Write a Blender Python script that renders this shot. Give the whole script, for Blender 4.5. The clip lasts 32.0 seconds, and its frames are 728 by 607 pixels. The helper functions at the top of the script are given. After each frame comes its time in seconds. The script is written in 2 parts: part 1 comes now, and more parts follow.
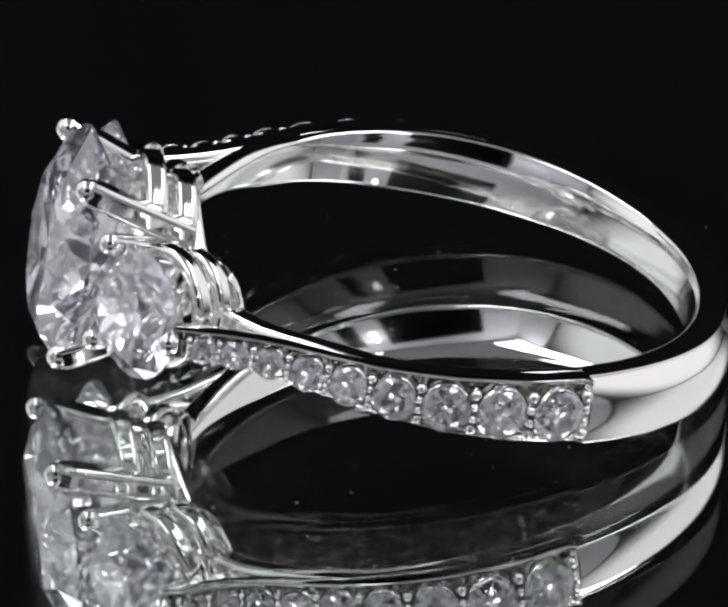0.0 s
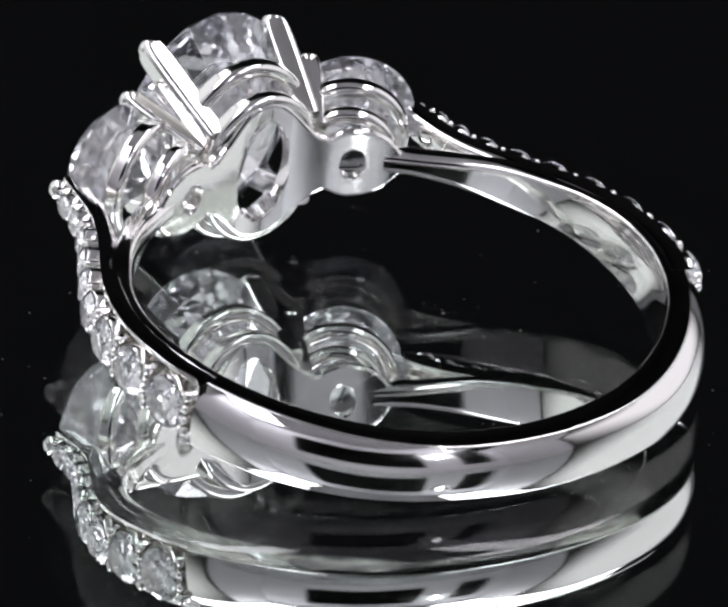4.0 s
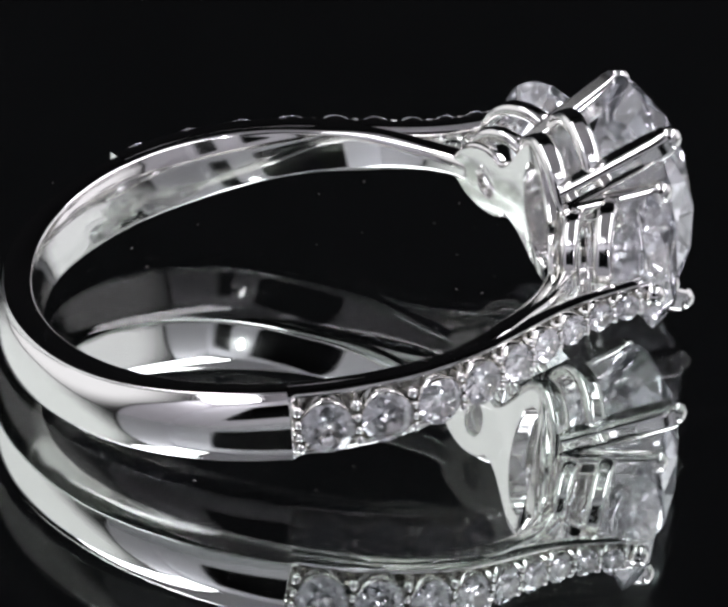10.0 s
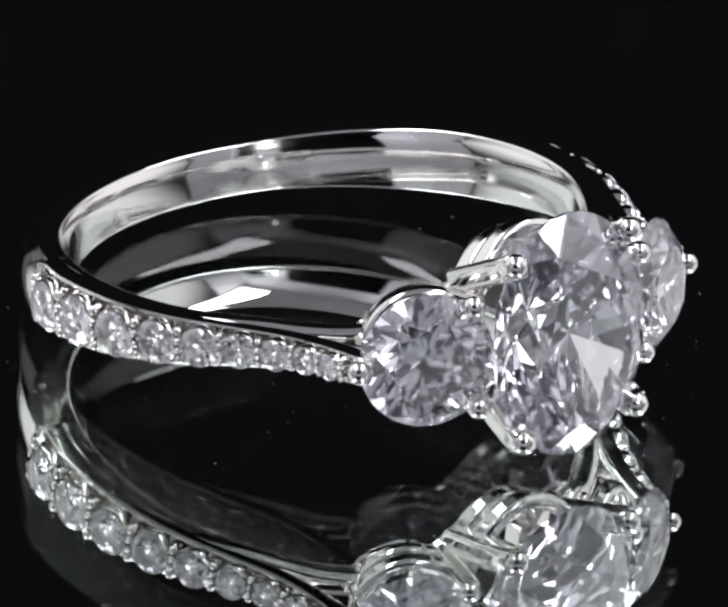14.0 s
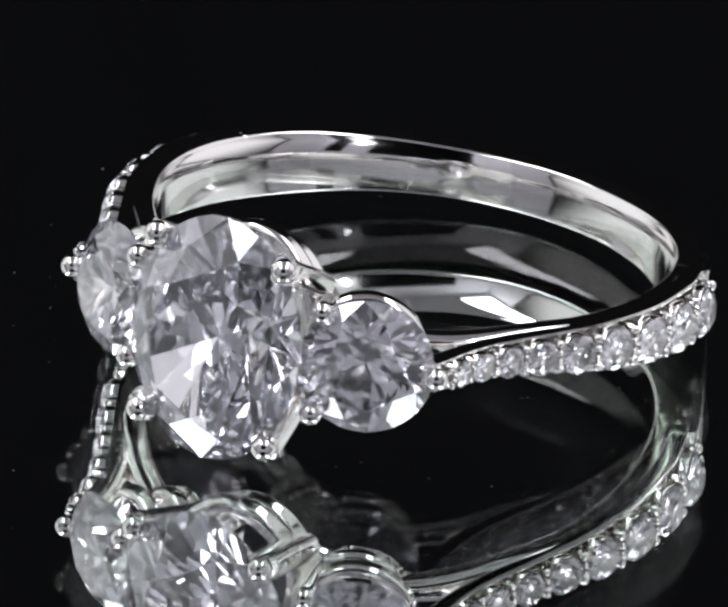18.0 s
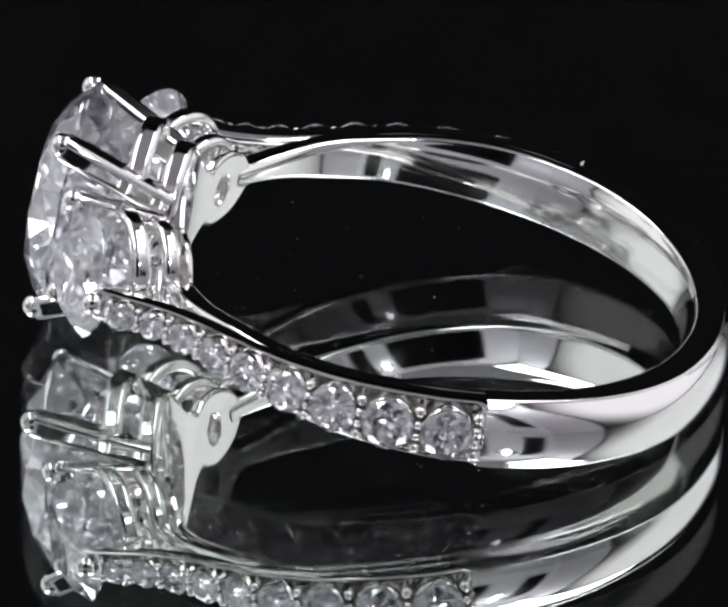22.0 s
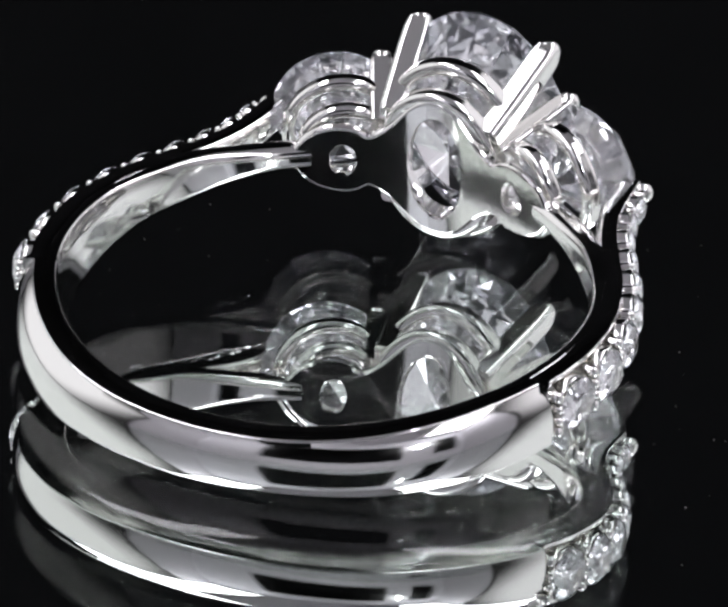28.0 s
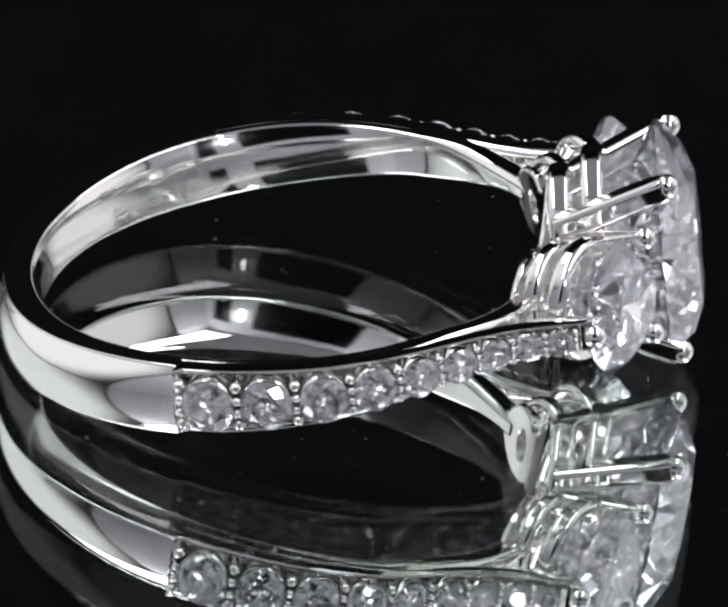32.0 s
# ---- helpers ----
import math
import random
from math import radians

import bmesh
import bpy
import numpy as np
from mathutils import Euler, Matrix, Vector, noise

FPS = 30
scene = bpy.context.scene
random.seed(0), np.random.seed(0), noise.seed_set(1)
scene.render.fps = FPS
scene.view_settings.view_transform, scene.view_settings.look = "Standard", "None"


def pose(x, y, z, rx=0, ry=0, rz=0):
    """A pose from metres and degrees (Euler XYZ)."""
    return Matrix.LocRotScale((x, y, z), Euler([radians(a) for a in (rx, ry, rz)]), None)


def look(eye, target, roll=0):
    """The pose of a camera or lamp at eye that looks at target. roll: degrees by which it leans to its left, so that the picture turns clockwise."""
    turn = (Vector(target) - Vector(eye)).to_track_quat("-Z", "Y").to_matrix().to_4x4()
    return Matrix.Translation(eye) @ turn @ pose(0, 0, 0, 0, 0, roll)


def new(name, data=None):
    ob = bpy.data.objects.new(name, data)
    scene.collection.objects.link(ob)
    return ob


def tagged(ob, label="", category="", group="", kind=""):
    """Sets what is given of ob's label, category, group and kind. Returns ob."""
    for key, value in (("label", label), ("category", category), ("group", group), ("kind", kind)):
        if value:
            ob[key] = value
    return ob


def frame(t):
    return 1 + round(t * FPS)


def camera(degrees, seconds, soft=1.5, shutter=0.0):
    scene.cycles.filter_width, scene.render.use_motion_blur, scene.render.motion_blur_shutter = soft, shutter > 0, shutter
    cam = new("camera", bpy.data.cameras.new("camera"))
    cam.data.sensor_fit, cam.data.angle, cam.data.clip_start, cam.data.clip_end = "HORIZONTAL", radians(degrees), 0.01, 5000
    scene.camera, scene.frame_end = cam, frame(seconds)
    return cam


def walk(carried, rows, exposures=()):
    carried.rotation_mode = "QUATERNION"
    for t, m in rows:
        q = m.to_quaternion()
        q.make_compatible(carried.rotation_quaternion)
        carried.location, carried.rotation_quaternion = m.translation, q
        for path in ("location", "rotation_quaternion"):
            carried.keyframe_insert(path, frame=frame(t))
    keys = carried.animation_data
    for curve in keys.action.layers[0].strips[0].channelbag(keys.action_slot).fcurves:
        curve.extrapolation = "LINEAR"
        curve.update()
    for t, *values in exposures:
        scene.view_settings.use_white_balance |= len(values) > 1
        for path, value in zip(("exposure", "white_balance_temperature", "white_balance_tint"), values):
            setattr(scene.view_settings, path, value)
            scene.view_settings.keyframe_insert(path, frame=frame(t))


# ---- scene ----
# A three-stone ring turns on a round mirror plate in a small photo booth. Lengths of the ring are in millimetres, MM turns them to metres.
MM = 0.001
cam = camera(5.51, 32.0, soft=3.0)
EYE = Vector((0.0, -0.215, 0.1072))
PITCH, YAW, ROLL = 26.24, 0.0, 2.44
EYE_POSE = Matrix.Translation(EYE) @ pose(0, 0, 0, 90 - PITCH, 0, -YAW) @ pose(0, 0, 0, 0, 0, ROLL)
walk(cam, [(0.0, EYE_POSE), (32.0, EYE_POSE)])
scene.cycles.max_bounces, scene.cycles.glossy_bounces, scene.cycles.transmission_bounces = 24, 12, 24

# ---- turntable: heading of the ring's head, degrees, second by second ----
SPEED = math.degrees(0.302)
LAG = [0, 0.15, 0.22, 0.58, 1.08, 1.55, 1.94, 2.23, 2.4, 2.52, 2.68, 2.85, 2.82, 2.57, 2.22, 1.49, 0.63, 0.24, 0.35, 0.53, 0.59, 0.61, 0.64, 0.76,
       0.69, 0.3, -0.18, -0.46, -0.4, -0.11, 0.43, 1.08, 1.83]
HEAD0 = 190.4


def heading(t):
    k = min(int(t), 31)
    return HEAD0 - SPEED * t + LAG[k] + (LAG[k + 1] - LAG[k]) * (t - k)


# ---- world and light ----
world = bpy.data.worlds.new("dark_room")
scene.world = world
world.use_nodes = True
world.node_tree.nodes["Background"].inputs["Color"].default_value = (0.01, 0.01, 0.011, 1)
world.node_tree.nodes["Background"].inputs["Strength"].default_value = 0.1


def area_lamp(name, eye, target, wide, high, watts, colour, round_lamp=False):
    data = bpy.data.lights.new(name, "AREA")
    data.shape = "ELLIPSE" if round_lamp else "RECTANGLE"
    data.size, data.size_y, data.energy, data.color = wide, high, watts, colour
    ob = new(name, data)
    ob.matrix_world = look(eye, target)
    return ob


PANELS = [((-0.20, 0.095, 0.135), (0, 0.095, 0.11), 0.36, 0.27, 0.08, (0.975, 0.97, 1.01)),
          ((0.20, 0.095, 0.135), (0, 0.095, 0.11), 0.36, 0.27, 0.08, (0.99, 0.965, 1.03)),
          ((-0.170, 0.005, 0.325), (-0.170, 0.006, 0.0), 0.09, 0.40, 0.70, (0.98, 0.968, 1.05)),
          ((0.170, 0.005, 0.325), (0.170, 0.006, 0.0), 0.09, 0.40, 0.70, (0.98, 0.968, 1.05))]
for eye, target, wide, high, watts, colour in PANELS[2:]:
    area_lamp("panel_light", eye, target, wide, high, watts, colour)
LED_EYE = Vector((0.085, -0.160, 0.124))
area_lamp("led_light", LED_EYE, (0, 0, 0.004), 0.007, 0.036, 0.08, (0.93, 0.95, 1.0), True)

# ---- materials ----


def material(name, colour, rough, metal=0.0, grain=0.0, scale=900.0, bump=0.0, rough_var=0.0):
    m = bpy.data.materials.new(name)
    m.use_nodes = True
    nt = m.node_tree
    b = nt.nodes["Principled BSDF"]
    b.inputs["Base Color"].default_value = (*colour, 1)
    b.inputs["Roughness"].default_value = rough
    b.inputs["Metallic"].default_value = metal
    if grain or bump or rough_var:
        tc = nt.nodes.new("ShaderNodeTexCoord")
        fine, broad = nt.nodes.new("ShaderNodeTexNoise"), nt.nodes.new("ShaderNodeTexNoise")
        fine.inputs["Scale"].default_value, broad.inputs["Scale"].default_value = scale, scale / 7
        fine.inputs["Detail"].default_value = 5
        mix = nt.nodes.new("ShaderNodeMath")
        mix.operation = "ADD"
        nt.links.new(tc.outputs["Object"], fine.inputs["Vector"])
        nt.links.new(tc.outputs["Object"], broad.inputs["Vector"])
        nt.links.new(fine.outputs["Fac"], mix.inputs[0])
        nt.links.new(broad.outputs["Fac"], mix.inputs[1])
        if grain:
            ramp = nt.nodes.new("ShaderNodeMapRange")
            ramp.inputs["From Min"].default_value, ramp.inputs["From Max"].default_value = 0.5, 1.5
            ramp.inputs["To Min"].default_value, ramp.inputs["To Max"].default_value = 1 - grain, 1 + grain
            tint = nt.nodes.new("ShaderNodeMix")
            tint.data_type, tint.blend_type = "RGBA", "MULTIPLY"
            tint.inputs["Factor"].default_value = 1
            tint.inputs["A"].default_value = (*colour, 1)
            nt.links.new(mix.outputs[0], ramp.inputs["Value"])
            nt.links.new(ramp.outputs["Result"], tint.inputs["B"])
            nt.links.new(tint.outputs["Result"], b.inputs["Base Color"])
        if rough_var:
            rr = nt.nodes.new("ShaderNodeMapRange")
            rr.inputs["From Min"].default_value, rr.inputs["From Max"].default_value = 0.6, 1.4
            rr.inputs["To Min"].default_value, rr.inputs["To Max"].default_value = max(0, rough - rough_var), rough + rough_var
            nt.links.new(mix.outputs[0], rr.inputs["Value"])
            nt.links.new(rr.outputs["Result"], b.inputs["Roughness"])
        if bump:
            bp = nt.nodes.new("ShaderNodeBump")
            bp.inputs["Strength"].default_value, bp.inputs["Distance"].default_value = bump, 0.00002
            nt.links.new(mix.outputs[0], bp.inputs["Height"])
            nt.links.new(bp.outputs["Normal"], b.inputs["Normal"])
    return m


def plain_glass(name, colour, ior, rough=0.0, haze=0.0):
    """Clear glass; haze is the share of white diffuse that paints in pale scattered light."""
    m = bpy.data.materials.new(name)
    m.use_nodes = True
    nt = m.node_tree
    nt.nodes.clear()
    out, g = nt.nodes.new("ShaderNodeOutputMaterial"), nt.nodes.new("ShaderNodeBsdfGlass")
    g.inputs["Color"].default_value, g.inputs["IOR"].default_value, g.inputs["Roughness"].default_value = (*colour, 1), ior, rough
    if haze:
        mix, whitening = nt.nodes.new("ShaderNodeMixShader"), nt.nodes.new("ShaderNodeBsdfDiffuse")
        whitening.inputs["Color"].default_value = (0.84, 0.88, 0.93, 1)
        mix.inputs["Fac"].default_value = haze
        nt.links.new(g.outputs[0], mix.inputs[1])
        nt.links.new(whitening.outputs[0], mix.inputs[2])
        nt.links.new(mix.outputs[0], out.inputs["Surface"])
    else:
        nt.links.new(g.outputs[0], out.inputs["Surface"])
    return m


def diffuser_cloth(wide, high, glow, colour):
    """A lit diffuser: bright in the middle, fading towards its frame."""
    m = bpy.data.materials.new("lit_diffuser")
    m.use_nodes = True
    nt = m.node_tree
    nt.nodes.clear()
    out, em, tc = nt.nodes.new("ShaderNodeOutputMaterial"), nt.nodes.new("ShaderNodeEmission"), nt.nodes.new("ShaderNodeTexCoord")
    mp, grad, ramp = nt.nodes.new("ShaderNodeMapping"), nt.nodes.new("ShaderNodeTexGradient"), nt.nodes.new("ShaderNodeMapRange")
    mp.inputs["Scale"].default_value = (1.6 / wide, 1.3 / high, 1)
    grad.gradient_type = "SPHERICAL"
    ramp.interpolation_type = "SMOOTHSTEP"
    ramp.inputs["From Min"].default_value, ramp.inputs["From Max"].default_value = 0.0, 0.5
    ramp.inputs["To Min"].default_value, ramp.inputs["To Max"].default_value = 0.03 * glow, glow
    em.inputs["Color"].default_value = (*colour, 1)
    nt.links.new(tc.outputs["Object"], mp.inputs["Vector"])
    nt.links.new(mp.outputs["Vector"], grad.inputs["Vector"])
    nt.links.new(grad.outputs["Fac"], ramp.inputs["Value"])
    nt.links.new(ramp.outputs["Result"], em.inputs["Strength"])
    nt.links.new(em.outputs["Emission"], out.inputs["Surface"])
    return m


WHITE_GOLD = material("white_gold", (0.84, 0.83, 0.81), 0.08, 1.0, rough_var=0.025, bump=0.05, scale=1500)
BRIGHT_GOLD = material("bright_white_gold", (0.86, 0.85, 0.83), 0.05, 1.0)
STONE = plain_glass("cut_stone", (0.99, 0.99, 1.0), 2.42, haze=0.03)
SMALL_STONE = plain_glass("small_cut_stone", (0.985, 0.985, 0.99), 2.42, haze=0.02)
PLATE_GLASS = plain_glass("plate_glass", (0.97, 0.99, 0.98), 1.27)
SILVERING = material("silvering", (0.83, 0.84, 0.83), 0.0, 1.0)
TENT_CLOTH = material("white_tent_cloth", (0.66, 0.65, 0.675), 0.9, grain=0.08, scale=60)
FRONT_CLOTH = material("bright_white_cloth", (0.72, 0.715, 0.745), 0.9, grain=0.06, scale=60)
BLACK_CLOTH = material("black_velvet", (0.0067, 0.0067, 0.0072), 0.95, grain=0.2, scale=200)
BLACK_PLASTIC = material("black_plastic", (0.02, 0.02, 0.02), 0.5, grain=0.1, scale=300)
BLACK_CLOTH.node_tree.nodes["Principled BSDF"].inputs["Specular IOR Level"].default_value = 0.05
DUST = material("grey_dust", (0.34, 0.33, 0.32), 0.9)

# ---- mesh tools ----


def finish(name, bm, mats, parent=None, label="", smooth=False, unit=MM, sharp=35):
    bmesh.ops.recalc_face_normals(bm, faces=bm.faces)
    if unit != 1:
        bmesh.ops.scale(bm, vec=(unit, unit, unit), verts=bm.verts)
    if smooth:
        lim = math.radians(sharp)
        for f in bm.faces:
            f.smooth = True
        for e in bm.edges:
            if len(e.link_faces) == 2 and e.calc_face_angle() > lim:
                e.smooth = False
    me = bpy.data.meshes.new(name)
    bm.to_mesh(me)
    bm.free()
    for m in mats if isinstance(mats, (list, tuple)) else [mats]:
        me.materials.append(m)
    ob = new(name, me)
    if parent:
        ob.parent = parent
    if label:
        tagged(ob, label)
    return ob


def part(name, bm, mat, parent, label="", smooth=True, sharp=35):
    return finish(name, bm, mat, parent, label, smooth, sharp=sharp)


def loft(bm, rings, closed=False, caps=True):
    """Skin a row of equal rings of points."""
    vs = [[bm.verts.new(p) for p in ring] for ring in rings]
    n = len(vs[0])
    last = len(vs) if closed else len(vs) - 1
    for i in range(last):
        a, b = vs[i], vs[(i + 1) % len(vs)]
        for j in range(n):
            bm.faces.new((a[j], a[(j + 1) % n], b[(j + 1) % n], b[j]))
    if caps and not closed:
        bm.faces.new(vs[0])
        bm.faces.new(list(reversed(vs[-1])))
    return vs


def rounded(w, h, bevel, steps=3):
    """A rounded rectangle, w across the first axis, h across the second."""
    pts = []
    for sx, sy, a0 in ((1, 1, 0), (-1, 1, 90), (-1, -1, 180), (1, -1, 270)):
        cx, cy = sx * (w / 2 - bevel), sy * (h / 2 - bevel)
        for k in range(steps + 1):
            a = math.radians(a0 + 90 * k / steps)
            pts.append((cx + bevel * math.cos(a), cy + bevel * math.sin(a)))
        if a0 in (0, 180):
            pts += [(cx * (1 - k / 5), sy * h / 2) for k in range(1, 10)]
        else:
            pts += [(sx * w / 2, cy * (1 - 2 * f)) for f in (0.05, 0.95)]
    return pts


def ball(bm, centre, r, seg=16, rows=10, stretch=None):
    m = Matrix.Translation(centre)
    if stretch is not None:
        m = m @ stretch
    bmesh.ops.create_uvsphere(bm, u_segments=seg, v_segments=rows, radius=r, matrix=m)


def smoothstep(a, b, x):
    t = max(0.0, min(1.0, (x - a) / (b - a)))
    return t * t * (3 - 2 * t)


def curve_points(keys, n):
    """A smooth line through the keys, in n even steps."""
    ks = [Vector(k) for k in keys]
    ks = [2 * ks[0] - ks[1], *ks, 2 * ks[-1] - ks[-2]]
    fine = []
    for i in range(1, len(ks) - 2):
        a, b, c, d = ks[i - 1:i + 3]
        for s in range(40):
            t = s / 40
            fine.append(0.5 * (2 * b + (c - a) * t + (2 * a - 5 * b + 4 * c - d) * t * t + (3 * b - a - 3 * c + d) * t ** 3))
    fine.append(ks[-2])
    run = [0.0]
    for p, q in zip(fine, fine[1:]):
        run.append(run[-1] + (q - p).length)
    out, j = [], 0
    for i in range(n):
        want = run[-1] * i / (n - 1)
        while j < len(run) - 2 and run[j + 1] < want:
            j += 1
        f = (want - run[j]) / max(1e-9, run[j + 1] - run[j])
        out.append(fine[j].lerp(fine[j + 1], f))
    return out, run[-1]


def brilliant(long_r, short_r, crown=0.30, pavilion=0.84, table=0.58, girdle=0.035, fold=8, lower=0.24):
    """A brilliant cut, its girdle in the yz plane, its table towards +x; radii along z and y. Heights are in short radii; fold mains above and below."""
    bm = bmesh.new()
    hg, hc, hp = girdle / 2, girdle / 2 + crown, -(girdle / 2 + pavilion)
    rad = math.radians
    step = 360 / fold

    def at(r, deg, h):
        return Vector((h, r * math.sin(rad(deg)), r * math.cos(rad(deg))))

    def bezel(r, d):
        return hc + (hg - hc) * (r * math.cos(rad(d)) - table) / (1 - table)

    def main(r, d):
        return hp + (-hg - hp) * r * math.cos(rad(d))

    rm = 0.80
    T = [at(table, step * k, hc) for k in range(fold)]
    M = [at(rm, step * (k + 0.5), bezel(rm, step / 2)) for k in range(fold)]
    L = [at(lower, step * (k + 0.5), main(lower, step / 2)) for k in range(fold)]
    up = [at(1, step / 2 * k, hg) for k in range(2 * fold)]
    dn = [at(1, step / 2 * k, -hg) for k in range(2 * fold)]

    def between(p, q, r, deg):
        n = (q - p).cross(r - p)
        y, z = math.sin(rad(deg)), math.cos(rad(deg))
        return Vector((p.x - (n.y * (y - p.y) + n.z * (z - p.z)) / n.x, y, z))

    faces, GU, GD = [T], [], []
    for k in range(fold):
        faces.append([T[k], M[k], T[(k + 1) % fold]])
        faces.append([T[k], M[k - 1], up[2 * k], M[k]])
        faces.append([Vector((hp, 0, 0)), L[k], dn[2 * k], L[k - 1]])
        for s in (0, 1):
            i, j = 2 * k + s, (2 * k + s + 1) % (2 * fold)
            deg = step / 2 * (2 * k + s) + step / 4
            u, d = between(M[k], up[i], up[j], deg), between(L[k], dn[i], dn[j], deg)
            faces.append([M[k], up[i], u, up[j]])
            faces.append([L[k], dn[j], d, dn[i]])
            GU += [up[i], u]
            GD += [dn[i], d]
    for i in range(4 * fold):
        j = (i + 1) % (4 * fold)
        faces.append([GU[i], GD[i], GD[j], GU[j]])
    made = {}

    def vert(p):
        key = (round(p.x, 5), round(p.y, 5), round(p.z, 5))
        if key not in made:
            made[key] = bm.verts.new((p.x * short_r, p.y * short_r, p.z * long_r))
        return made[key]

    for f in faces:
        bm.faces.new([vert(p) for p in f])
    return bm


# ---- the booth ----


def slab(name, lo, hi, mat, kind="structure", label="", parent=None):
    bm = bmesh.new()
    bmesh.ops.create_cube(bm, size=1)
    lo, hi = Vector(lo), Vector(hi)
    bmesh.ops.scale(bm, vec=hi - lo, verts=bm.verts)
    bmesh.ops.translate(bm, vec=(lo + hi) / 2, verts=bm.verts)
    ob = finish(name, bm, mat, parent, "", False, 1)
    if kind:
        tagged(ob, label, kind=kind)
    return ob


FLOOR_Z = -0.012
slab("floor", (-0.26, -0.30, FLOOR_Z - 0.02), (0.26, 0.42, FLOOR_Z), BLACK_CLOTH, label="black cloth floor of a photo booth")
slab("wall_west", (-0.235, -0.235, FLOOR_Z), (-0.225, 0.40, 0.34), TENT_CLOTH, label="white cloth side wall of a photo booth")
slab("wall_east", (0.225, -0.235, FLOOR_Z), (0.235, 0.40, 0.34), TENT_CLOTH, label="white cloth side wall of a photo booth")
slab("wall_north", (-0.225, 0.38, FLOOR_Z), (0.225, 0.40, 0.34), BLACK_CLOTH, label="black velvet backdrop of a photo booth")
slab("ceiling", (-0.235, -0.235, 0.34), (0.235, 0.22, 0.35), TENT_CLOTH, label="white cloth roof of a photo booth")
slab("ceiling_rear", (-0.235, 0.22, 0.34), (0.235, 0.40, 0.35), BLACK_CLOTH, label="black cloth over the rear of a photo booth")
# The front wall stands round the slot through which the lens looks and a narrow slot beside it.
SLOT = (-0.115, 0.092, 0.045, 0.235)
for a, b in (((-0.225, FLOOR_Z), (0.225, SLOT[2])), ((-0.225, SLOT[3]), (0.225, 0.34)), ((-0.225, SLOT[2]), (SLOT[0], SLOT[3])), ((SLOT[1], SLOT[2]), (0.148, SLOT[3])), ((0.205, SLOT[2]), (0.225, SLOT[3]))):
    slab("wall_south", (a[0], -0.235, a[1]), (b[0], -0.225, b[1]), FRONT_CLOTH, label="white cloth front wall of a photo booth, with two slots")
slab("wall_room", (-0.30, -0.34, FLOOR_Z), (0.30, -0.33, 0.34), BLACK_CLOTH, label="black cloth wall behind the booth")


def light_panel(eye, target, wide, high, label, cloth=None):
    """The housing of a soft light: a tray behind the lamp and a frame round it."""
    thing = new("light_panel")
    tagged(thing, label, "light", "soft lights of the booth")
    m = look(eye, target)
    bm = bmesh.new()
    bmesh.ops.create_cube(bm, size=1, matrix=Matrix.Translation((0, 0, 0.006)) @ Matrix.Diagonal((wide + 0.012, high + 0.012, 0.004, 1)))
    finish("tray", bm, BLACK_PLASTIC, thing, "black tray", False, 1)
    for x, y, w, h in ((0, high / 2 + 0.004, wide + 0.012, 0.004), (0, -high / 2 - 0.004, wide + 0.012, 0.004), (wide / 2 + 0.004, 0, 0.004, high), (-wide / 2 - 0.004, 0, 0.004, high)):
        bm = bmesh.new()
        bmesh.ops.create_cube(bm, size=1, matrix=Matrix.Translation((x, y, 0.0005)) @ Matrix.Diagonal((w, h, 0.006, 1)))
        finish("frame_bar", bm, BLACK_PLASTIC, thing, "", False, 1)
    if cloth:
        bm = bmesh.new()
        bmesh.ops.create_cube(bm, size=1, matrix=Matrix.Translation((0, 0, 0.0022)) @ Matrix.Diagonal((wide, high, 0.002, 1)))
        finish("diffuser", bm, cloth, thing, "glowing white diffuser", False, 1)
    thing.matrix_world = m
    return thing


for (eye, target, wide, high, watts, colour), text in zip(PANELS, ("square soft light on the booth's side wall", "square soft light on the booth's side wall", "long strip light under the booth's roof", "long strip light under the booth's roof")):
    light_panel(eye, target, wide, high, text, diffuser_cloth(wide, high, 1.02, colour) if high < 0.3 else None)


def spot_lamp():
    """A small round lamp on a thin stalk from the front wall."""
    thing = new("spot_lamp")
    tagged(thing, "small round lamp on a thin black stalk", "lamp")
    way = (Vector((0, 0, 0.004)) - LED_EYE).normalized()
    turn = way.to_track_quat("Z", "Y").to_matrix().to_4x4()
    bm = bmesh.new()
    loft(bm, [[(r * math.cos(k * math.pi / 12), r * math.sin(k * math.pi / 12), z) for k in range(24)] for r, z in ((0.006, -0.024), (0.0125, -0.018), (0.0125, 0.0), (0.0112, 0.0), (0.0112, -0.004))])
    finish("shell", bm, BLACK_PLASTIC, thing, "black shell", True, 1).matrix_local = Matrix.Translation(LED_EYE) @ turn
    bm = bmesh.new()
    a = LED_EYE - way * 0.02
    b = Vector((a.x + 0.02, -0.226, a.z))
    side = Vector((0, 0, 1))
    rows = []
    for p in (a, b):
        u = (b - a).normalized().cross(side).normalized()
        rows.append([p + u * 0.0025 * math.cos(k * math.pi / 6) + side * 0.0025 * math.sin(k * math.pi / 6) for k in range(12)])
    loft(bm, rows)
    finish("stalk", bm, BLACK_PLASTIC, thing, "thin black stalk", True, 1)
    return thing


spot_lamp()


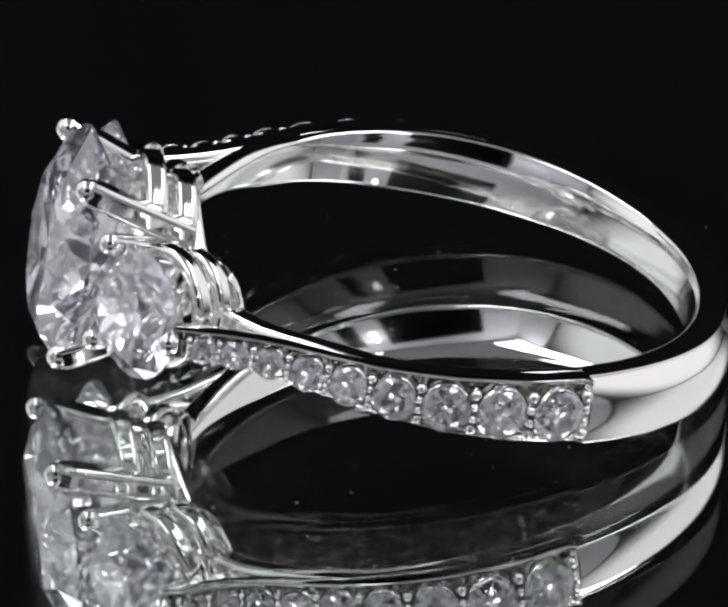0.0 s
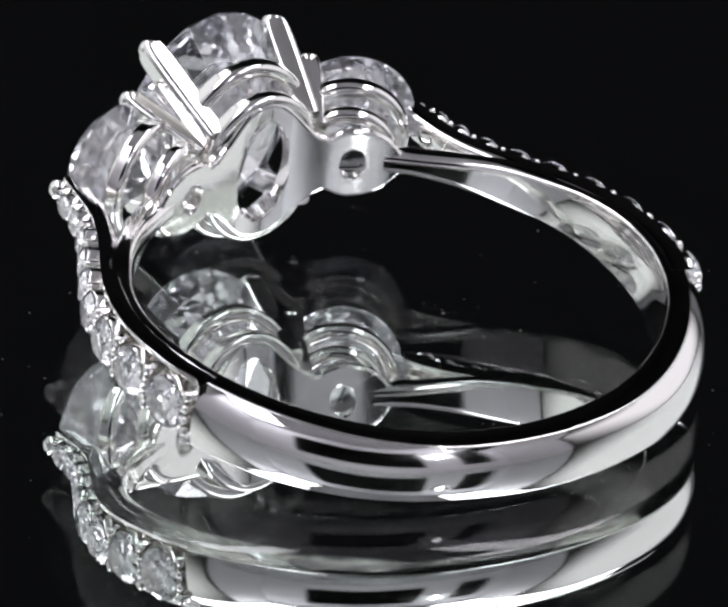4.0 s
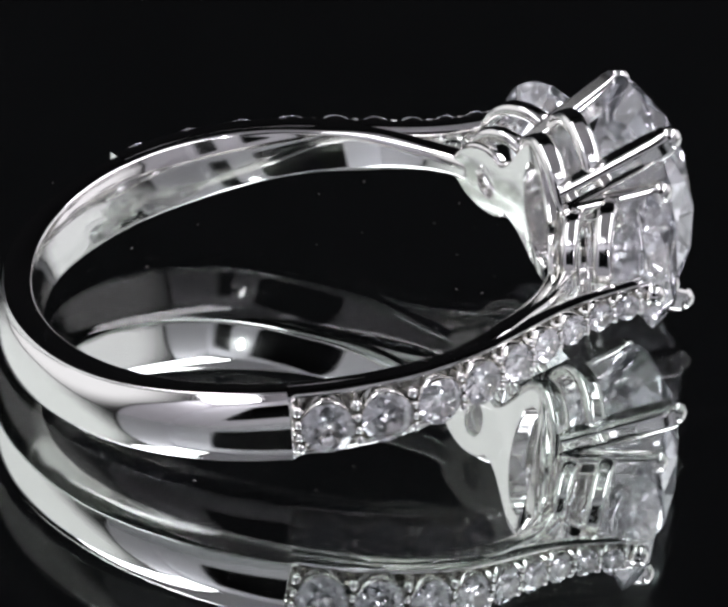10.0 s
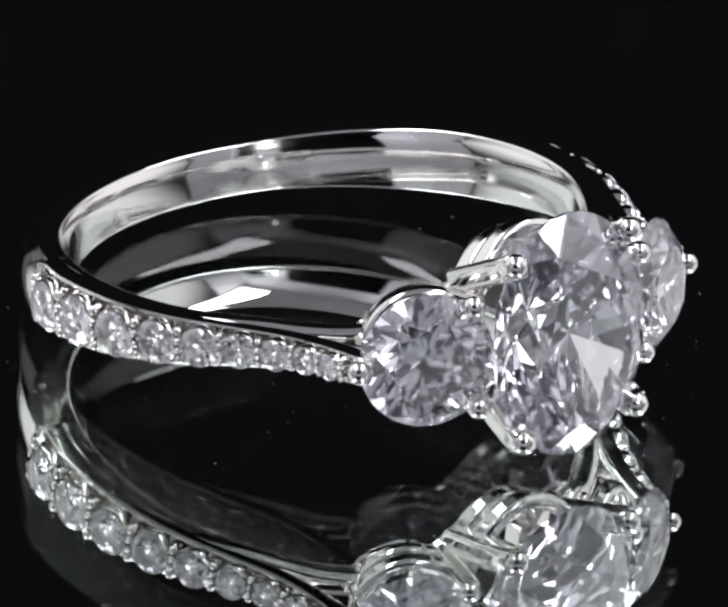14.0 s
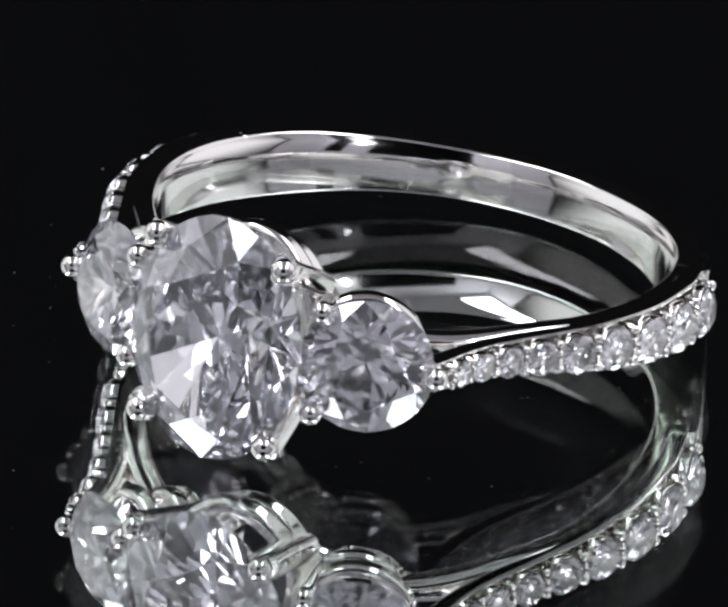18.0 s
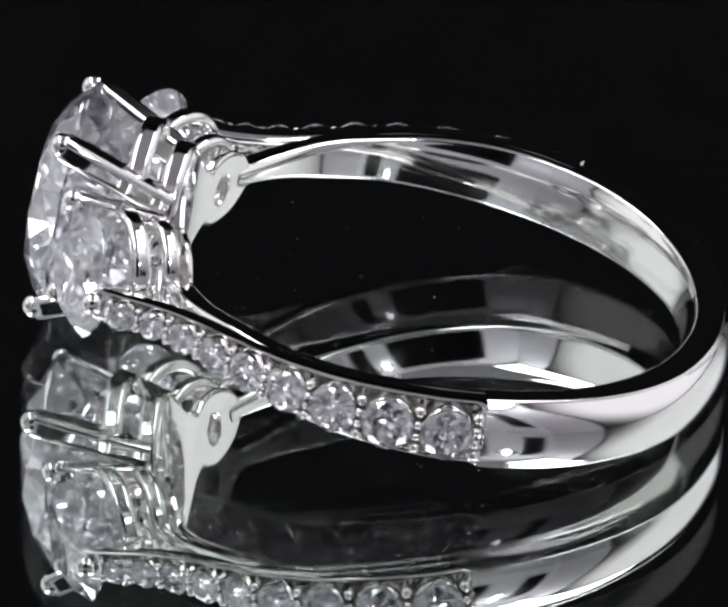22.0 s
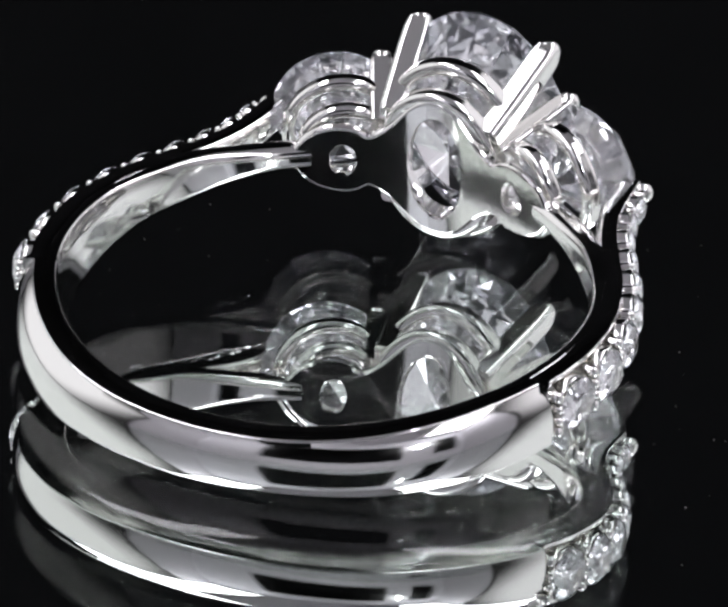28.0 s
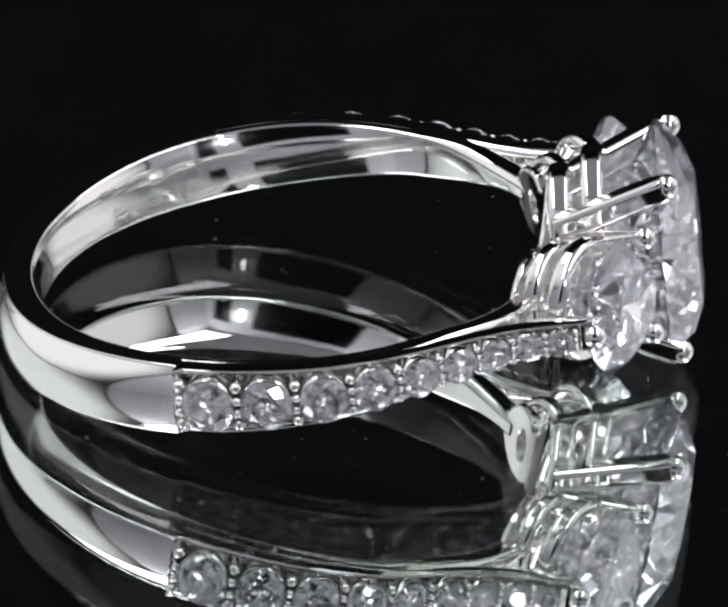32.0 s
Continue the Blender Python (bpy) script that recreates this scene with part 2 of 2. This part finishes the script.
def mirror_plate():
    """A round mirror: glass over silvering, on a black turntable."""
    top = new("turntable_mirror")
    tagged(top, "round glass mirror on a black turntable, with fine dust", "mirror")
    r, thick = 75.0, 1.9
    bm = bmesh.new()
    ring = lambda rr, z: [(rr * math.cos(2 * math.pi * k / 128), rr * math.sin(2 * math.pi * k / 128), z) for k in range(128)]
    loft(bm, [ring(r - 0.4, 0), ring(r, -0.4), ring(r, -thick + 0.2), ring(r, -thick)], caps=True)
    bm.faces.ensure_lookup_table()
    for f in bm.faces:
        if all(v.co.z < -thick + 0.1 for v in f.verts):
            f.material_index = 1
    part("glass_plate", bm, [PLATE_GLASS, SILVERING], top, "clear glass over bright silvering", False)
    bm = bmesh.new()
    loft(bm, [ring(r - 3, -thick - 0.05), ring(r - 2, -thick - 1), ring(r - 2, FLOOR_Z / MM + 1), ring(r - 4, FLOOR_Z / MM)])
    part("turntable", bm, BLACK_PLASTIC, top, "black plastic turntable")
    rng = random.Random(5)
    bm = bmesh.new()
    for k in range(70):
        a, d = rng.uniform(0, 2 * math.pi), rng.uniform(1, 15)
        s = rng.uniform(0.008, 0.028)
        ball(bm, (d * math.cos(a), d * math.sin(a), s * 0.6), s, 6, 4, pose(0, 0, 0, 0, 0, rng.uniform(0, 180)) @ Matrix.Diagonal((rng.uniform(1, 2.5), 1, 0.6, 1)))
    part("dust", bm, DUST, top, "fine grey dust specks")
    top.location = (0, 0, 0)
    return top


# ---- the ring: head towards +x, finger axis z ----
INNER = 8.3


def polar(r, deg, z=0.0):
    a = math.radians(deg)
    return Vector((r * math.cos(a), r * math.sin(a), z))


def skewed(p):
    """The band sits a little to one side of the head."""
    deg = math.degrees(math.atan2(abs(p.y), p.x))
    return p - Vector((0, 0.12 * smoothstep(38, 105, deg), 0))


def shoulder_width(f):
    return 2.10 - 1.15 * smoothstep(0.05, 1.0, f)


def band_section(wide, low, high, hollow, hollow_at, dome, dome_at, roll, bevel, steps=4):
    """The band cut across, as (along the finger, radius): its faces are low arcs that roll off more towards one edge than the other."""
    h = wide / 2
    outer = lambda x: high - dome * (x - dome_at) ** 2 - roll[0] * max(0.0, x - 0.2 * h) ** 3 * 0.84
    inner = lambda x: low + hollow * (x - hollow_at) ** 2 + roll[1] * max(0.0, x - 0.2 * h) ** 3 * 0.84
    pts = []
    for face, b, sy, way in ((outer, bevel[0], 1, 1), (inner, bevel[1], -1, -1)):
        arc = [(h - b + b * math.sin(math.pi / 2 * k / steps), b * (1 - math.cos(math.pi / 2 * k / steps))) for k in range(steps, 0, -1)]
        row = [(x, face(h - b) - sy * y) for x, y in arc]
        row += [((h - b) * (1 - 2 * k / 16), face((h - b) * (1 - 2 * k / 16))) for k in range(17)]
        row += [(-x, face(b - h) - sy * y) for x, y in reversed(arc)]
        pts += row[::way]
    return pts


def shank(ring):
    rings = []
    stops = [29.5 + (360 - 59) * i / 240 for i in range(241)] + [110.39, 110.41, 249.59, 249.61]
    for deg in sorted(stops):
        d = min(deg, 360 - deg)
        wide = 1.68 + 0.42 * smoothstep(165, 114, d) if d > 110.4 else shoulder_width((110.4 - d) / 78) - 0.006 - 0.45 * smoothstep(62, 34, d) + 0.28 * smoothstep(70, 50, d)
        full, open_band = smoothstep(100, 158, d), smoothstep(45, 85, d)
        bare = 1.0 if d > 110.4 else 0.0
        swell = bare * (1 - 0.75 * smoothstep(140, 172, d)) * (0.70 + 0.30 * smoothstep(106, 132, d))
        high = 9.645 + 0.11 * full + 0.31 * swell - 0.72 * (1 - bare) - 0.04 * smoothstep(64, 50, d)
        low = INNER - 0.036 - 0.30 * smoothstep(78, 36, d)
        rod = smoothstep(66, 50, d)
        bevel = (0.06 + 0.24 * rod, 0.12 + 0.18 * rod)
        sec = band_section(wide, low, high, 0.03 + 0.07 * open_band, -0.5 * open_band, bare * (0.12 + 0.13 * full + 0.11 * swell), -0.32 - 0.08 * full, (bare * (0.30 + 0.20 * swell), 0.30 * open_band), bevel)
        rings.append([skewed(polar(y, deg, x)) for x, y in sec])
    bm = bmesh.new()
    loft(bm, rings)
    return part("shank", bm, WHITE_GOLD, ring, "plain polished white metal band")


ARM_KEYS = [polar(9.72, 110.4), polar(9.70, 100), polar(9.63, 86), polar(9.52, 72), polar(9.46, 60), polar(9.70, 50), polar(10.32, 42.5), (9.42, 6.72, 0)]
PAVE = [1.76, 1.72, 1.60, 1.46, 1.34, 1.22, 1.12, 1.02, 0.90]


def arm(ring, side):
    n = 401
    line, length = curve_points(ARM_KEYS, n)
    pts = [skewed(Vector((p.x, side * p.y, 0))) for p in line]

    def frame_at(s):
        f = max(0.0, min(1.0, s / length)) * (n - 1)
        i = min(int(f), n - 2)
        p = pts[i].lerp(pts[i + 1], f - i)
        t = (pts[min(i + 2, n - 1)] - pts[max(i - 1, 0)]).normalized()
        out = Vector((t.y, -t.x, 0))
        if out.dot(p) < 0:
            out = -out
        return p, t, out

    def width_at(s):
        return shoulder_width(s / length)

    # Seats: centre and spacing of each stone, and the gaps between them.
    seats, gaps, s = [], [0.20], 0.20
    for d in PAVE:
        d *= (length - 0.75) / sum(PAVE)
        seats.append((s + d / 2, d))
        s += d
        gaps.append(s)
    rings = []
    for i in range(n):
        s = length * i / (n - 1)
        p, t, out = frame_at(s)
        w = width_at(s)
        edge = -0.03 - 0.18 * smoothstep(0.0, 0.30, s) + 0.08 * smoothstep(0.75, 1.0, s / length)
        floor_y = edge - 0.002 - 0.45 * smoothstep(0.12, 0.22, s) * smoothstep(length - 0.38, length - 0.52, s)
        deep = 0.86 + 0.04 * smoothstep(0.45, 1.0, s / length)
        h = w / 2
        b = 0.10 + 0.16 * smoothstep(0.50, 0.70, s / length)
        half = [(0.80 * h, floor_y), (0.85 * h, edge - 0.03), (0.88 * h, edge), (h - 0.04, edge), (h - 0.012, edge - 0.012), (h, edge - 0.04)]
        half += [(h - b + b * math.cos(math.pi / 8 * k), -deep + b - b * math.sin(math.pi / 8 * k)) for k in range(5)]
        sec = half + [(-x, y) for x, y in reversed(half)]
        rings.append([p + out * y + Vector((0, 0, x)) for x, y in sec])
    bm = bmesh.new()
    loft(bm, rings)
    body = part("shoulder", bm, WHITE_GOLD, ring, "tapering shoulder with a row of small round stones between two rims", True)
    for k, (s, d) in enumerate(seats):
        p, t, out = frame_at(s)
        m = Matrix((out, t, out.cross(t))).transposed().to_4x4()
        r = min(d * 0.455, width_at(s) * 0.445)
        stone = part("small_stone", brilliant(r, r, 0.30, 0.56), SMALL_STONE, body, "", False)
        stone.matrix_local = Matrix.Translation((p + out * 0.20) * MM) @ m @ pose(0, 0, 0, 11 * k)
        # The cup that holds it, a little wider across the shoulder than along it.
        bm = bmesh.new()
        rows = []
        for j in range(28):
            cy, cz = math.cos(2 * math.pi * j / 28), math.sin(2 * math.pi * j / 28)
            rows.append([(x - 0.10 * cz * cz, q * r * cy, q * r * cz * 1.03) for x, q in ((-0.60, 0.92), (-0.30, 1.0), (-0.12, 1.02), (-0.03, 1.015), (0.0, 0.995), (-0.02, 0.97), (-0.20, 0.86), (-0.60, 0.45))])
        loft(bm, rows, closed=True)
        part("collet", bm, WHITE_GOLD, body).matrix_local = Matrix.Translation((p + out * 0.17) * MM) @ m
    # Small bead claws in the notches between two stones.
    for k, g in enumerate(gaps):
        p, t, out = frame_at(g)
        w = width_at(g)
        for f, size, up in ((-0.60, 1.22, 0.12), (-0.20, 0.9, 0.20), (0.20, 0.9, 0.20), (0.60, 1.22, 0.12)):
            rb = (0.056 * w + 0.022) * size
            bm = bmesh.new()
            c = p + Vector((0, 0, f * w / 2)) + t * (0.0 if k else 0.04)
            loft(bm, [[c + out * x + t * (rb * math.cos(j * math.pi / 5)) + Vector((0, 0, rb * math.sin(j * math.pi / 5))) for j in range(10)] for x in (-0.50, up)])
            ball(bm, c + out * up, rb * 1.08, 12, 8)
            part("bead", bm, BRIGHT_GOLD, body)
    # The claw at the shoulder's end.
    bm = bmesh.new()
    p, t, out = frame_at(length)
    ball(bm, p + t * 0.05 - out * 0.06, 0.36, 18, 12)
    part("claw", bm, BRIGHT_GOLD, body, "rounded bead claw")
    return body


def on_finger(y, z, r):
    a = y / INNER
    return Vector((r * math.cos(a), r * math.sin(a), z))


def gallery_half(y):
    """Half the plate's height at y along the finger's girth: a bell in the middle, a round lobe on each side."""
    bell = 0.90 + 1.62 * math.exp(-(abs(y) / 1.50) ** 2.5)
    d = (abs(y) - 3.2) / (1.3 if abs(y) > 3.2 else 1.0)
    side = math.sqrt(max(0.0, 1.27 ** 2 - d * d))
    if abs(y) > 3.2:
        return max(0.42, side)
    return max(bell * smoothstep(4.0, 2.9, abs(y)), side)


def gallery_plate():
    holes = [(0.0, 1.0, 1.82), (3.2, 0.46, 0.50), (-3.2, 0.46, 0.50)]
    ys = {round(-4.9 + 9.8 * k / 110, 4) for k in range(111)}
    for c, hy, hz in holes:
        ys |= {round(c + hy * math.sin(math.pi * k / 20), 4) for k in range(-10, 11)}
    ys = sorted(ys)

    def hole(y):
        for c, hy, hz in holes:
            f = 1 - ((y - c) / hy) ** 2
            if f > 1e-3:
                return hz * math.sqrt(f)
        return 0.0

    bm = bmesh.new()
    for sz in (1, -1):
        rows = []
        for y in ys:
            a, b = hole(y), gallery_half(y)
            b = max(b, a + 0.1)
            u = abs(y) - 1.1
            r0 = 8.03 - 0.046 * y * y if u < 0 else 7.974 - 0.101 * u + 0.036 * u * u
            r1 = 8.22 + 0.52 * math.exp(-(y / 1.6) ** 2)
            lip = 0.10 if a else 0.0
            sec = ((a, r0 + lip), (a + 0.03, r0 + lip * 0.3), (a + 0.09, r0), (b - 0.15, r0), (b - 0.07, r0 + 0.025), (b - 0.02, r0 + 0.08), (b, r0 + 0.16), (b - 0.02, r1 - 0.06), (b - 0.10, r1), (a, r1))
            rows.append([bm.verts.new(on_finger(y, sz * z, r)) for z, r in sec])
        n = len(sec)
        for i in range(len(ys) - 1):
            p, q = rows[i], rows[i + 1]
            for j in range(n):
                if j == n - 1 and not hole(ys[i]) and not hole(ys[i + 1]):
                    continue
                bm.faces.new((p[j], p[(j + 1) % n], q[(j + 1) % n], q[j]))
        bm.faces.new(rows[0])
        bm.faces.new(rows[-1])
    bmesh.ops.remove_doubles(bm, verts=bm.verts, dist=1e-4)
    return bm


def rail(bm, centre, axis, ry, rz, tall, thick, n=64):
    """An oval hoop round centre, standing across axis (which lies in the xy plane)."""
    side = Vector((-axis.y, axis.x, 0))
    rows = []
    sec = rounded(tall, thick, 0.215, 5)
    for k in range(n):
        a = 2 * math.pi * k / n
        nrm = (side * math.cos(a) / ry + Vector((0, 0, math.sin(a) / rz))).normalized()
        p = centre + side * ry * math.cos(a) + Vector((0, 0, rz * math.sin(a)))
        rows.append([p + axis * x + nrm * y for x, y in sec])
    loft(bm, rows, closed=True)


def prong(bm, base, tip, inward, wide, deep, tip_r):
    way = (tip - base).normalized()
    across = way.cross(inward).normalized()
    deepway = across.cross(way).normalized()
    rows = []
    for f, sw, sd in ((0, 0.85, 1), (0.3, 0.95, 1), (0.7, 1, 1), (0.88, 0.97, 0.98), (0.95, 0.9, 0.98), (1.0, 0.8, 0.95)):
        p = base.lerp(tip, f)
        rows.append([p + across * x * sw + deepway * y * sd for x, y in rounded(wide, deep, min(wide, deep) * 0.26, 5)])
    loft(bm, rows)
    ball(bm, tip + way * 0.02, tip_r, 20, 14)


def ring_thing():
    ring = new("ring")
    tagged(ring, "polished white metal ring with an oval stone between two round stones", "ring")
    shank(ring)
    for side in (1, -1):
        arm(ring, side)
    # Gallery under the stones.
    part("gallery", gallery_plate(), WHITE_GOLD, ring, "polished plate with an oval opening between two round ones", sharp=9)
    ex = Vector((1, 0, 0))
    # Oval stone and its basket.
    for x, ry, rz in ((8.42, 1.92, 2.46), (9.50, 2.30, 3.02)):
        bm = bmesh.new()
        rail(bm, Vector((x, 0, 0)), ex, ry, rz, 0.72, 0.52)
        part("basket_rail", bm, WHITE_GOLD, ring, "oval hoop under the oval stone")
    for sy in (1, -1):
        for sz in (1, -1):
            bm = bmesh.new()
            prong(bm, Vector((8.40, sy * 1.70, sz * 1.40)), Vector((11.85, sy * 2.28, sz * 2.86)), Vector((0, 0, -sz)), 0.94, 0.84, 0.40)
            part("prong", bm, WHITE_GOLD, ring, "rounded prong over the oval stone")
    stone = part("oval_stone", brilliant(3.92, 3.03, 0.34, 0.80, table=0.60, girdle=0.05, lower=0.20), STONE, ring, "clear colourless oval brilliant-cut stone", False)
    stone.location = Vector((11.55, 0, 0)) * MM
    # Round stones.
    for side in (1, -1):
        turn = side * 26.4
        axis = polar(1, turn)
        seat = Vector((10.18, side * 4.56, 0))
        foot = on_finger(side * 3.05, 0, 8.2)
        for f, r, tall in ((0.42, 1.74, 0.66), (0.80, 1.38, 0.60)):
            bm = bmesh.new()
            rail(bm, seat.lerp(foot, f), (axis + (seat - foot).normalized()).normalized(), r, r, tall, 0.45)
            part("basket_rail", bm, WHITE_GOLD, ring, "round hoop under a round stone")
        for sz in (1, -1):
            bm = bmesh.new()
            prong(bm, Vector((8.40, side * 2.10, sz * 0.95)), Vector((11.08, side * 3.33, sz * 1.64)), Vector((0, 0, -sz)), 0.80, 0.62, 0.36)
            part("prong", bm, WHITE_GOLD, ring, "rounded prong over a round stone")
        stone = part("round_stone", brilliant(2.12, 2.12), STONE, ring, "clear colourless round brilliant-cut stone", False)
        stone.matrix_local = Matrix.Translation(seat * MM) @ pose(0, 0, 0, 0, 0, turn) @ pose(0, 0, 0, 7)
    return ring


MIRROR = mirror_plate()
RING = ring_thing()
# The ring lies on the oval stone's edge and on the back of its band.
TILT = 7.8
LIFT = max(3.94 * math.cos(math.radians(TILT)) - 11.55 * math.sin(math.radians(TILT)), 9.68 * math.sin(math.radians(TILT)) + 0.84 * math.cos(math.radians(TILT)))
CENTRE = (-2.07, 0.36)


def motions():
    rows, plate = [], []
    for t in range(33):
        turn = pose(0, 0, 0, 0, 0, heading(t))
        rows.append((t, turn @ pose(CENTRE[0] * MM, CENTRE[1] * MM, LIFT * MM, 0, -TILT, 0)))
        plate.append((t, turn))
    walk(RING, rows)
    walk(MIRROR, plate)


motions()
